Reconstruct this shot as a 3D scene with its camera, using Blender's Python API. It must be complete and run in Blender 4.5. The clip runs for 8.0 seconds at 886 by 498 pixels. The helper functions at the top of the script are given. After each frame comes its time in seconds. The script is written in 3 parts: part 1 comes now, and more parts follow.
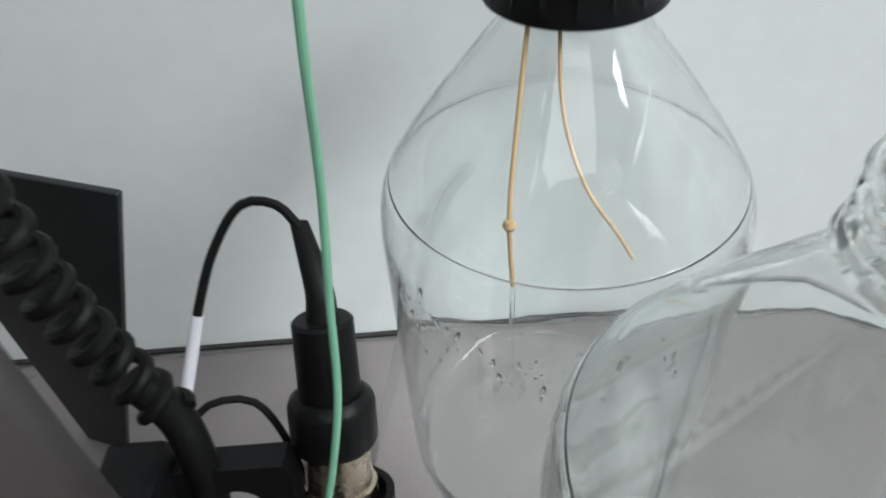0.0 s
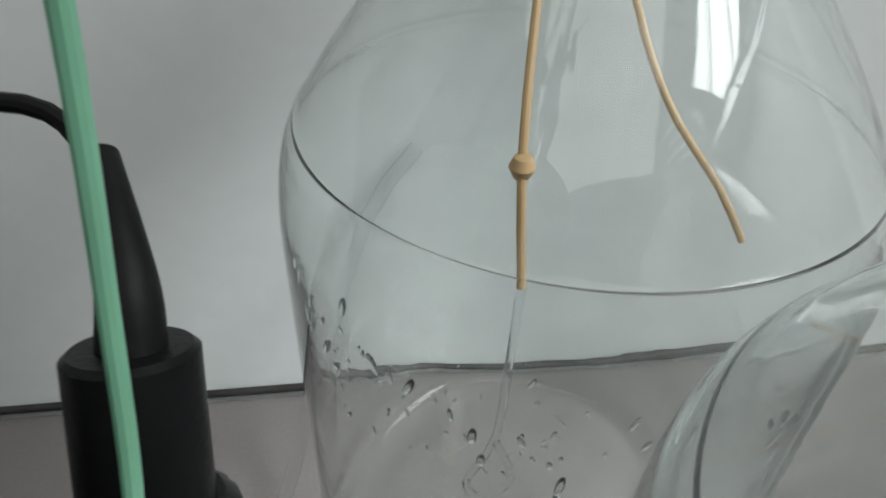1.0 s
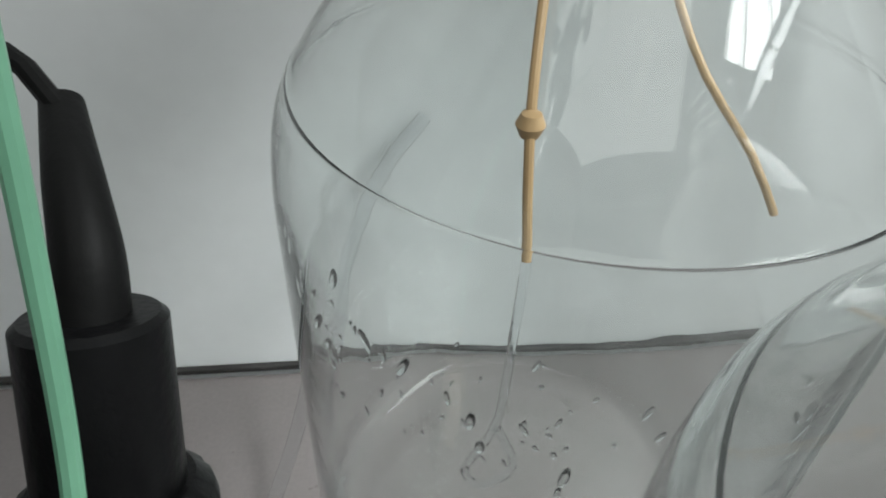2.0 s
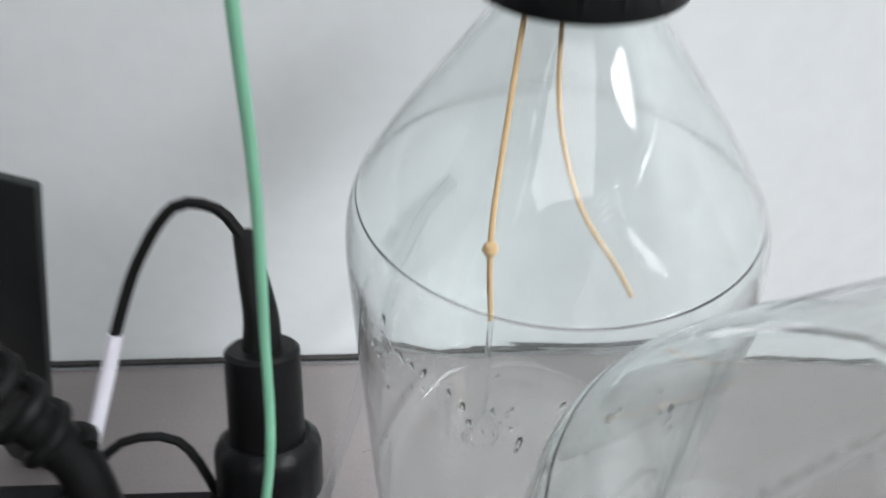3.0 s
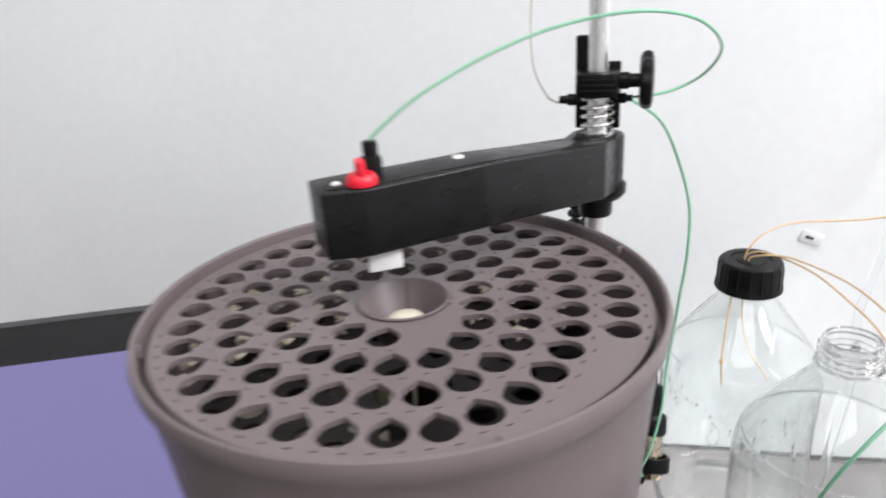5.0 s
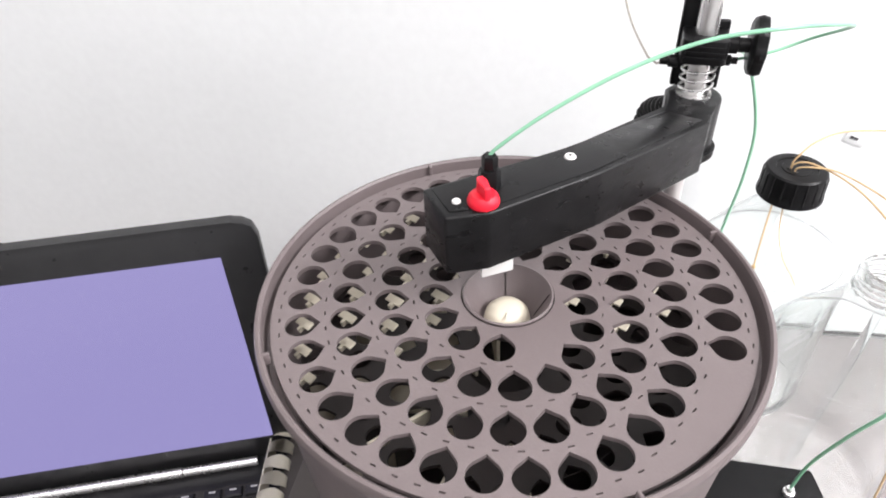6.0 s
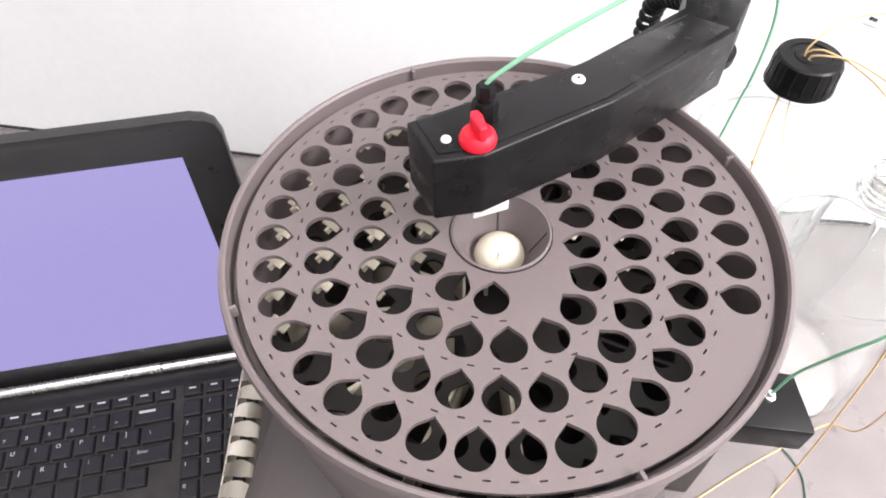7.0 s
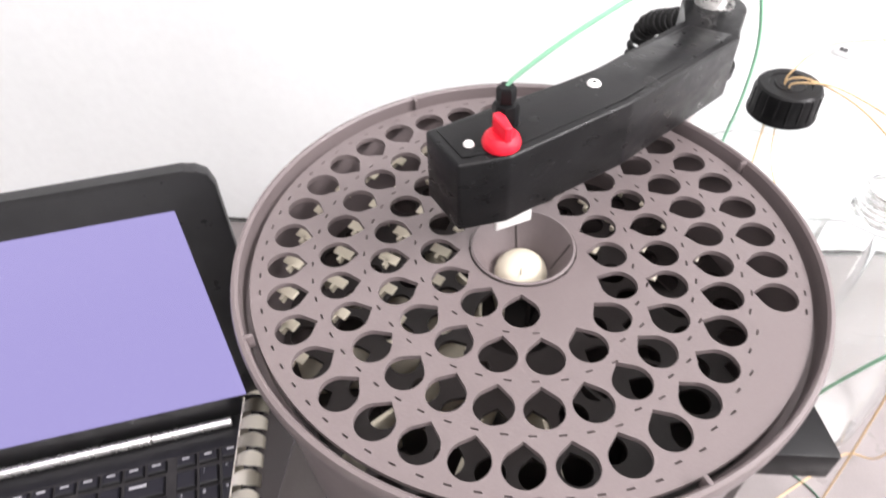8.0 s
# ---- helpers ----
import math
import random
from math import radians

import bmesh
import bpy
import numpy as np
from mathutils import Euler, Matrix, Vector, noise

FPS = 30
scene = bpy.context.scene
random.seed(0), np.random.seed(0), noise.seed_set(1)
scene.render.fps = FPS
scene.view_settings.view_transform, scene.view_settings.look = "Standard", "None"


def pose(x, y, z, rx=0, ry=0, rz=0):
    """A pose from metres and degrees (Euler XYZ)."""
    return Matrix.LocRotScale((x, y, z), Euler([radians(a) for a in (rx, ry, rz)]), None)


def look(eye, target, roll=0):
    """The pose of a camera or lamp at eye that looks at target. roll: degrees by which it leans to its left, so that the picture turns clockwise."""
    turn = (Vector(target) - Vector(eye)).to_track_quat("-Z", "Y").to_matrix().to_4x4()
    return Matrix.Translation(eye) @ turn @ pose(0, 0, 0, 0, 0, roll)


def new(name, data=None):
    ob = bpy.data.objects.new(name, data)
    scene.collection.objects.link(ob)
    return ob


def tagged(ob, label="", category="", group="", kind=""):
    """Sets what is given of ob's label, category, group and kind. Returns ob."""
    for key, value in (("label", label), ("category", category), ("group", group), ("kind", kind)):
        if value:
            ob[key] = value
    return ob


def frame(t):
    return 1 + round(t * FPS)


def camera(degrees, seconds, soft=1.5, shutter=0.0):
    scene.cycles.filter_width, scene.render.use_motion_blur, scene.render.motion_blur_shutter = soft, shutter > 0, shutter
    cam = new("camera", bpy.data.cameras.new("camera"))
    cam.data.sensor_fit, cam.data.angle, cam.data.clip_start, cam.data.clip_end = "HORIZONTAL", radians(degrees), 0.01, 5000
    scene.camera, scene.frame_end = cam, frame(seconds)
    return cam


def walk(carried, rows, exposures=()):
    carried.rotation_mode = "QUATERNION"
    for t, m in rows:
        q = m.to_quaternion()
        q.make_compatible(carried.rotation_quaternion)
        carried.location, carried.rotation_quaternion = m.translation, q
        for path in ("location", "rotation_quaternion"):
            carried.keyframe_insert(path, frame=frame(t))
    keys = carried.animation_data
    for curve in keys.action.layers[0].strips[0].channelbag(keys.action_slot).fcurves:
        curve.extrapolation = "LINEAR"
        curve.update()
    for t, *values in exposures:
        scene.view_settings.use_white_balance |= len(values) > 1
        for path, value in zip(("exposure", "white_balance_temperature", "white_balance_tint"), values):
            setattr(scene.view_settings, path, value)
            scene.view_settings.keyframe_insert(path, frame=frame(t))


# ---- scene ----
from mathutils.geometry import delaunay_2d_cdt

# ---- camera ----
cam = camera(66.0, 8.0, soft=1.8, shutter=0.4)
PATH = [
    (0, (-0.043, -0.198, 0.32), (-0.061, 1.276, -1.032), -5.0),
    (0.5, (-0.04, -0.16, 0.271), (-0.06, 1.339, -1.053), -4.4),
    (1, (-0.049, -0.134, 0.243), (0.178, 1.424, -0.989), 1.8),
    (1.5, (-0.05, -0.126, 0.233), (0.224, 1.428, -0.995), 3.4),
    (2.8, (-0.037, -0.156, 0.27), (-0.031, 1.311, -1.089), -0.8),
    (3, (-0.04, -0.175, 0.301), (-0.001, 1.331, -1.015), -0.3),
    (3.5, (0.011, -0.254, 0.401), (-0.285, 1.245, -0.89), -7.0),
    (4, (0.026, -0.351, 0.446), (-0.381, 1.26, -0.668), -5.5),
    (4.2, (0.008, -0.394, 0.457), (-0.416, 1.266, -0.576), -4.2),
    (4.5, (-0.05, -0.474, 0.478), (-0.499, 1.261, -0.41), -2.9),
    (4.8, (-0.1, -0.543, 0.492), (-0.545, 1.264, -0.24), -4.2),
    (5, (-0.134, -0.574, 0.512), (-0.558, 1.224, -0.256), -4.0),
    (5.2, (-0.156, -0.59, 0.531), (-0.575, 1.159, -0.344), -4.0),
    (6.3, (-0.197, -0.519, 0.597), (-0.484, 0.914, -0.769), -1.4),
    (6.5, (-0.199, -0.508, 0.594), (-0.455, 0.874, -0.828), -0.8),
    (7, (-0.205, -0.496, 0.591), (-0.434, 0.731, -0.972), -1.0),
    (7.5, (-0.209, -0.497, 0.587), (-0.382, 0.725, -0.987), -1.9),
    (8, (-0.221, -0.507, 0.57), (-0.404, 0.882, -0.858), -2.0),
]
EXPOSURE = [(0.0, -0.24, 6250, 10), (0.5, -0.6, 6300, 9), (1.0, -0.75, 6400, 8), (1.7, -0.7, 6400, 8), (2.8, -0.2, 6300, 13), (3.0, -0.05, 6250, 14), (3.5, 0.12, 6300, 17), (4.0, 0.02, 6350, 17), (4.5, 0.05, 6400, 18), (5.2, 0.5, 6450, 18), (6.3, 0.9, 6600, 20), (7.0, 1.1, 6650, 21), (8.0, 1.15, 6650, 21)]
walk(cam, [(t, look(eye, target, roll)) for t, eye, target, roll in PATH], EXPOSURE)

# ---- light ----
world = bpy.data.worlds.new("world")
world.use_nodes = True
scene.world = world
world.node_tree.nodes["Background"].inputs[0].default_value = (0.75, 0.85, 1.0, 1)
world.node_tree.nodes["Background"].inputs[1].default_value = 0.5


def area_lamp(name, place, aim, sx, sy, watts, colour):
    data = bpy.data.lights.new(name, "AREA")
    data.shape, data.size, data.size_y, data.energy, data.color = "RECTANGLE", sx, sy, watts, colour
    ob = new(name, data)
    ob.matrix_world = look(place, aim)
    return ob


WALL_Y = 0.0785

LAMPS = ((-0.30, -1.35, 1.9, 1.7, 12), (1.68, -0.80, 0.9, 1.4, 74))
for lx, ly, sx, sy, watts in LAMPS:
    area_lamp("ceiling_light_lamp", (lx, ly, 1.885), (lx, ly, 0.0), sx, sy, watts, (0.97, 1.0, 0.985))

# ---- materials ----


def mat(name, colour, rough=0.5, metal=0.0, var=0.0, scale=40.0, bump=0.0, bump_scale=400.0, spec=0.5, trans=0.0, ior=1.45, emit=0.0, stretch=(1, 1, 1), fine=0.0, gloss_var=0.0, coat=0.0, bump_depth=0.0005):
    m = bpy.data.materials.new(name)
    m.use_nodes = True
    nt = m.node_tree
    b = nt.nodes["Principled BSDF"]
    b.inputs["Base Color"].default_value = (*colour, 1)
    b.inputs["Roughness"].default_value = rough
    b.inputs["Metallic"].default_value = metal
    b.inputs["IOR"].default_value = ior
    b.inputs["Specular IOR Level"].default_value = spec
    b.inputs["Transmission Weight"].default_value = trans
    b.inputs["Coat Weight"].default_value = coat
    if emit:
        b.inputs["Emission Color"].default_value = (*colour, 1)
        b.inputs["Emission Strength"].default_value = emit
    if var or bump or gloss_var or fine:
        tc = nt.nodes.new("ShaderNodeTexCoord")
        mp = nt.nodes.new("ShaderNodeMapping")
        mp.inputs["Scale"].default_value = stretch
        nt.links.new(tc.outputs["Object"], mp.inputs["Vector"])

        def noise_tex(sc, detail):
            n = nt.nodes.new("ShaderNodeTexNoise")
            n.inputs["Scale"].default_value = sc
            n.inputs["Detail"].default_value = detail
            nt.links.new(mp.outputs[0], n.inputs["Vector"])
            return n

        colour_out = None
        for amount, sc, detail in ((var, scale, 4.0), (fine, bump_scale, 3.0)):
            if not amount:
                continue
            n = noise_tex(sc, detail)
            ramp = nt.nodes.new("ShaderNodeMapRange")
            ramp.inputs["From Min"].default_value, ramp.inputs["From Max"].default_value = 0.3, 0.7
            ramp.inputs["To Min"].default_value, ramp.inputs["To Max"].default_value = 1 - amount, 1 + amount
            nt.links.new(n.outputs["Fac"], ramp.inputs["Value"])
            mul = nt.nodes.new("ShaderNodeVectorMath")
            mul.operation = "SCALE"
            mul.inputs[0].default_value = colour
            if colour_out:
                nt.links.new(colour_out, mul.inputs[0])
            nt.links.new(ramp.outputs[0], mul.inputs["Scale"])
            colour_out = mul.outputs[0]
        if colour_out:
            nt.links.new(colour_out, b.inputs["Base Color"])
        if gloss_var:
            n = noise_tex(scale * 1.7, 5.0)
            ramp = nt.nodes.new("ShaderNodeMapRange")
            ramp.inputs["From Min"].default_value, ramp.inputs["From Max"].default_value = 0.3, 0.7
            ramp.inputs["To Min"].default_value, ramp.inputs["To Max"].default_value = max(rough - gloss_var, 0.02), rough + gloss_var
            nt.links.new(n.outputs["Fac"], ramp.inputs["Value"])
            nt.links.new(ramp.outputs[0], b.inputs["Roughness"])
        if bump:
            n = noise_tex(bump_scale, 3.0)
            bp = nt.nodes.new("ShaderNodeBump")
            bp.inputs["Strength"].default_value = bump
            bp.inputs["Distance"].default_value = bump_depth
            nt.links.new(n.outputs["Fac"], bp.inputs["Height"])
            nt.links.new(bp.outputs[0], b.inputs["Normal"])
    return m


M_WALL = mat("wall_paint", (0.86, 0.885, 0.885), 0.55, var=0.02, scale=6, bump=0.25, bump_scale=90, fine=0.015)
# mid-grey for the unseen room: less bounce light, deeper blacks
M_ROOM = mat("dimmed_room_paint", (0.52, 0.53, 0.53), 0.7, var=0.03, scale=3)
M_TABLE = mat("bench_laminate", (0.20, 0.178, 0.176), 0.32, var=0.06, scale=22, bump=0.12, bump_scale=600, fine=0.05, gloss_var=0.06)
M_SEAL = mat("dark_joint", (0.035, 0.033, 0.032), 0.8, var=0.3, scale=60)
M_FLOOR = mat("floor_vinyl", (0.30, 0.30, 0.29), 0.4, var=0.08, scale=4)
M_GREY = mat("grey_plastic", (0.140, 0.115, 0.115), 0.42, var=0.035, scale=18, bump=0.15, bump_scale=900, fine=0.02, gloss_var=0.05)
M_BASE = mat("grey_case_paint", (0.052, 0.0445, 0.043), 0.45, var=0.04, scale=14, bump=0.2, bump_scale=1200, fine=0.03, gloss_var=0.05)
# near-black: the shade inside the drum is put into this colour
M_INNER = mat("shade_dark_inner_plastic", (0.020, 0.016, 0.0155), 0.4, var=0.12, scale=30)
M_CREAM = mat("cream_plastic", (0.62, 0.57, 0.46), 0.4, var=0.08, scale=40)
M_COMB = mat("white_comb_plastic", (0.74, 0.70, 0.60), 0.35, var=0.04, scale=50)
M_BLACK = mat("black_plastic", (0.006, 0.006, 0.0065), 0.36, spec=0.2, var=0.2, scale=50, bump=0.2, bump_scale=900, gloss_var=0.08)
M_ARM = mat("black_arm_paint", (0.007, 0.007, 0.0075), 0.33, spec=0.3, var=0.35, scale=60, bump=0.15, bump_scale=700, gloss_var=0.1, stretch=(1, 1, 2))
M_RUBBER = mat("black_rubber", (0.006, 0.006, 0.006), 0.5, spec=0.2, var=0.2, scale=80, bump=0.2, bump_scale=800)
M_PANEL = mat("charcoal_plate", (0.016, 0.019, 0.0195), 0.5, var=0.15, scale=40)
M_STEEL = mat("polished_steel", (0.82, 0.81, 0.80), 0.28, 0.85, var=0.05, scale=90, gloss_var=0.06, stretch=(1, 1, 0.1))
M_NICKEL = mat("nickel_connector", (0.62, 0.53, 0.42), 0.25, 1.0, var=0.08, scale=120, gloss_var=0.08)
M_RED = mat("red_plastic", (0.72, 0.012, 0.03), 0.4, var=0.05, scale=60)
M_WHITE = mat("white_plastic", (0.78, 0.77, 0.75), 0.4, var=0.03, scale=50)
M_GLASS = mat("clear_glass", (0.97, 0.99, 0.983), 0.0, trans=1.0, ior=1.47, bump=0.2, bump_scale=26, bump_depth=0.001)
# a thin film of condensation and dried splashes veils the glass
nt = M_GLASS.node_tree
veil = nt.nodes.new("ShaderNodeBsdfDiffuse")
veil.inputs["Color"].default_value = (0.80, 0.83, 0.82, 1)
thin = nt.nodes.new("ShaderNodeBsdfTranslucent")
thin.inputs["Color"].default_value = (0.80, 0.83, 0.82, 1)
film_mix = nt.nodes.new("ShaderNodeMixShader")
film_mix.inputs[0].default_value = 0.5
nt.links.new(veil.outputs[0], film_mix.inputs[1])
nt.links.new(thin.outputs[0], film_mix.inputs[2])
coord = nt.nodes.new("ShaderNodeTexCoord")
patches = nt.nodes.new("ShaderNodeTexNoise")
patches.inputs["Scale"].default_value = 34
patches.inputs["Detail"].default_value = 6
nt.links.new(coord.outputs["Object"], patches.inputs["Vector"])
amount = nt.nodes.new("ShaderNodeMapRange")
amount.inputs["From Min"].default_value, amount.inputs["From Max"].default_value = 0.35, 0.75
amount.inputs["To Min"].default_value, amount.inputs["To Max"].default_value = 0.01, 0.075
nt.links.new(patches.outputs["Fac"], amount.inputs["Value"])
veiled = nt.nodes.new("ShaderNodeMixShader")
nt.links.new(amount.outputs[0], veiled.inputs[0])
nt.links.new(nt.nodes["Principled BSDF"].outputs[0], veiled.inputs[1])
nt.links.new(film_mix.outputs[0], veiled.inputs[2])
nt.links.new(veiled.outputs[0], nt.nodes["Material Output"].inputs["Surface"])
M_CLEAR = mat("clear_hose", (0.95, 0.965, 0.975), 0.12, trans=1.0, ior=1.08)
M_TAN = mat("tan_tubing", (0.58, 0.40, 0.21), 0.35, var=0.06, scale=120)
M_GREEN = mat("green_tubing", (0.27, 0.60, 0.40), 0.3, trans=0.25, var=0.08, scale=90)
M_GREEND = mat("dark_green_tubing", (0.05, 0.13, 0.085), 0.3, var=0.1, scale=90)
M_SLEEVE = mat("white_sleeve", (0.72, 0.70, 0.76), 0.45)
M_LAPTOP = mat("laptop_black", (0.018, 0.018, 0.019), 0.35, var=0.15, scale=60, bump=0.1, bump_scale=1500, gloss_var=0.08)
M_KEY = mat("key_black", (0.014, 0.014, 0.016), 0.5, var=0.1, scale=200, bump=0.2, bump_scale=2500)
M_SCREEN = mat("lit_screen", (0.44, 0.42, 0.82), 0.25, emit=0.40)
M_SCREEN.node_tree.nodes["Principled BSDF"].inputs["Base Color"].default_value = (0.01, 0.01, 0.012, 1)
M_LEGEND = mat("key_legend", (0.62, 0.62, 0.62), 0.6)
M_LAMP = mat("lamp_diffuser", (1.0, 0.98, 0.94), 0.6, emit=1.0)
M_DARKMARK = mat("dark_ink", (0.03, 0.03, 0.035), 0.6)

# ---- builders ----


def mesh_of(name, bm, material, smooth=True):
    me = bpy.data.meshes.new(name)
    bmesh.ops.recalc_face_normals(bm, faces=bm.faces[:])
    bm.to_mesh(me)
    bm.free()
    me.materials.append(material)
    if smooth:
        me.polygons.foreach_set("use_smooth", [True] * len(me.polygons))
        me.set_sharp_from_angle(angle=radians(35))
    return me


def part(name, bm, material, parent, label="", at=None, smooth=True):
    ob = new(name, mesh_of(name, bm, material, smooth))
    ob.parent = parent
    if at is not None:
        ob.matrix_basis = at
    return tagged(ob, label)


def thing(name, bm, material, label, category, at=None, group="", kind="", smooth=True):
    ob = new(name, mesh_of(name, bm, material, smooth))
    if at is not None:
        ob.matrix_basis = at
    return tagged(ob, label, category, group, kind)


def holder(name, label, category, at=None, group=""):
    ob = new(name)
    ob.empty_display_size = 0.02
    if at is not None:
        ob.matrix_basis = at
    return tagged(ob, label, category, group)


def box(x0, x1, y0, y1, z0, z1, bevel=0.0, bm=None, seg=2):
    own = bm is None
    bm = bm or bmesh.new()
    got = bmesh.ops.create_cube(bm, size=1.0)
    bmesh.ops.transform(bm, matrix=Matrix.Translation(((x0 + x1) / 2, (y0 + y1) / 2, (z0 + z1) / 2)) @ Matrix.Diagonal((x1 - x0, y1 - y0, z1 - z0, 1)), verts=got["verts"])
    if bevel:
        edges = list({e for v in got["verts"] for e in v.link_edges})
        bmesh.ops.bevel(bm, geom=edges, offset=bevel, segments=seg, affect="EDGES", profile=0.5)
    return bm


def prism(outline, z0, z1, bevel=0.0, bm=None, seg=2):
    bm = bm or bmesh.new()
    low = [bm.verts.new((x, y, z0)) for x, y in outline]
    top = [bm.verts.new((x, y, z1)) for x, y in outline]
    n = len(outline)
    faces = [bm.faces.new(low[::-1]), bm.faces.new(top)]
    for i in range(n):
        faces.append(bm.faces.new((low[i], low[(i + 1) % n], top[(i + 1) % n], top[i])))
    if bevel:
        edges = list({e for f in faces for e in f.edges})
        bmesh.ops.bevel(bm, geom=edges, offset=bevel, segments=seg, affect="EDGES", profile=0.5)
    return bm


def lathe(profile, seg=48, closed=False, bm=None, wobble=None):
    """Turns (radius, height) pairs round z. A radius of 0 closes the end."""
    bm = bm or bmesh.new()
    rings = []
    for r, z in profile:
        if r < 1e-7:
            rings.append([bm.verts.new((0, 0, z))])
        else:
            ring = []
            for i in range(seg):
                a = 2 * math.pi * i / seg
                k = r if wobble is None else wobble(r, z, a)
                ring.append(bm.verts.new((k * math.cos(a), k * math.sin(a), z)))
            rings.append(ring)
    pairs = list(zip(rings, rings[1:]))
    if closed:
        pairs.append((rings[-1], rings[0]))
    for a, b in pairs:
        for i in range(seg):
            j = (i + 1) % seg
            if len(a) == 1 and len(b) == 1:
                continue
            if len(a) == 1:
                bm.faces.new((a[0], b[i], b[j]))
            elif len(b) == 1:
                bm.faces.new((a[i], a[j], b[0]))
            else:
                bm.faces.new((a[i], a[j], b[j], b[i]))
    return bm


def curve_points(pts, step=0.004):
    """A smooth line through the points (Catmull-Rom)."""
    pts = [Vector(p) for p in pts]
    pts = [pts[0] * 2 - pts[1]] + pts + [pts[-1] * 2 - pts[-2]]
    out = []
    for a, b, c, d in zip(pts, pts[1:], pts[2:], pts[3:]):
        n = max(2, int((c - b).length / step))
        for i in range(n):
            t = i / n
            out.append(0.5 * ((2 * b) + (c - a) * t + (2 * a - 5 * b + 4 * c - d) * t * t + (3 * b - a - 3 * c + d) * t ** 3))
    out.append(pts[-2])
    return out


def sweep(line, radius, seg=10, bm=None, cap=True, inner=0.0):
    """A tube along a line of points. radius: a number or a function of 0..1."""
    bm = bm or bmesh.new()
    n = len(line)
    up = Vector((0.3, 0.2, 1)).normalized()
    rings = []
    normal = None
    for i, p in enumerate(line):
        way = (line[min(i + 1, n - 1)] - line[max(i - 1, 0)]).normalized()
        if normal is None:
            normal = way.cross(up)
            if normal.length < 1e-3:
                normal = way.cross(Vector((1, 0, 0)))
        normal = (normal - way * normal.dot(way)).normalized()
        side = way.cross(normal)
        r = radius(i / (n - 1)) if callable(radius) else radius
        rings.append([bm.verts.new(p + (normal * math.cos(2 * math.pi * k / seg) + side * math.sin(2 * math.pi * k / seg)) * r) for k in range(seg)])
    for a, b in zip(rings, rings[1:]):
        for k in range(seg):
            bm.faces.new((a[k], a[(k + 1) % seg], b[(k + 1) % seg], b[k]))
    if cap:
        bm.faces.new(rings[0][::-1])
        bm.faces.new(rings[-1])
    return bm


def coil_line(line, radius, turns, per=14):
    """A screw line wound round a line of points."""
    n = turns * per
    lengths = [0.0]
    for a, b in zip(line, line[1:]):
        lengths.append(lengths[-1] + (b - a).length)
    out = []
    normal = Vector((1, 0, 0))
    for i in range(n + 1):
        s = lengths[-1] * i / n
        k = min(max(np.searchsorted(lengths, s) - 1, 0), len(line) - 2)
        f = (s - lengths[k]) / max(lengths[k + 1] - lengths[k], 1e-9)
        p = line[k].lerp(line[k + 1], f)
        way = (line[k + 1] - line[k]).normalized()
        normal = (normal - way * normal.dot(way)).normalized()
        side = way.cross(normal)
        a = 2 * math.pi * i / per
        out.append(p + (normal * math.cos(a) + side * math.sin(a)) * radius)
    return out


def disc_outline(cx, cy, r, n, start=0.0):
    return [(cx + r * math.cos(start + 2 * math.pi * i / n), cy + r * math.sin(start + 2 * math.pi * i / n)) for i in range(n)]


def plate_with_holes(outer, holes, z0, z1):
    """A flat plate with openings that go right through it."""
    bm = bmesh.new()
    flat, edges = [], []
    for loop in [outer] + holes:
        first, n = len(flat), len(loop)
        flat += [Vector(p) for p in loop]
        edges += [(first + i, first + (i + 1) % n) for i in range(n)]
    got = delaunay_2d_cdt(flat, edges, [], 1, 1e-7)
    places = np.array([(p.x, p.y) for p in got[0]])
    mid = np.array([places[list(tri)].mean(axis=0) for tri in got[2]])
    keep = np.ones(len(mid), bool)
    for loop in holes:
        inside = np.zeros(len(mid), bool)
        for (xa, ya), (xb, yb) in zip(loop, loop[1:] + loop[:1]):
            cross = (ya > mid[:, 1]) != (yb > mid[:, 1])
            inside ^= cross & (mid[:, 0] < (xb - xa) * (mid[:, 1] - ya) / ((yb - ya) or 1e-12) + xa)
        keep &= ~inside
    vs = [bm.verts.new((x, y, z1)) for x, y in places]
    faces = [bm.faces.new([vs[i] for i in tri]) for tri, k in zip(got[2], keep) if k]
    bmesh.ops.delete(bm, geom=[v for v in bm.verts if not v.link_faces], context="VERTS")
    ext = bmesh.ops.extrude_face_region(bm, geom=faces)
    vs = [g for g in ext["geom"] if isinstance(g, bmesh.types.BMVert)]
    bmesh.ops.translate(bm, vec=(0, 0, z0 - z1), verts=vs)
    return bm


# ---- setting ----
thing("wall_north", box(-2.2, 2.6, WALL_Y, WALL_Y + 0.15, -0.75, 1.95), M_WALL, "white painted laboratory wall behind the bench", "wall", kind="structure")
# west, south and east walls are added out of view to shape reflections
thing("wall_west", box(-2.35, -2.2, -3.2, WALL_Y + 0.15, -0.75, 1.95), M_ROOM, "unseen mid-grey side wall added to close the room", "wall", kind="structure")
thing("wall_south", box(-2.35, 2.75, -3.35, -3.2, -0.75, 1.95), M_ROOM, "unseen mid-grey rear wall added to close the room", "wall", kind="structure")
thing("wall_east", box(2.6, 2.75, -3.2, WALL_Y + 0.15, -0.75, 1.95), M_ROOM, "unseen mid-grey side wall added to close the room", "wall", kind="structure")
thing("floor", box(-2.35, 2.75, -3.35, WALL_Y + 0.15, -0.8, -0.75), M_FLOOR, "grey vinyl laboratory floor", "floor", kind="structure")
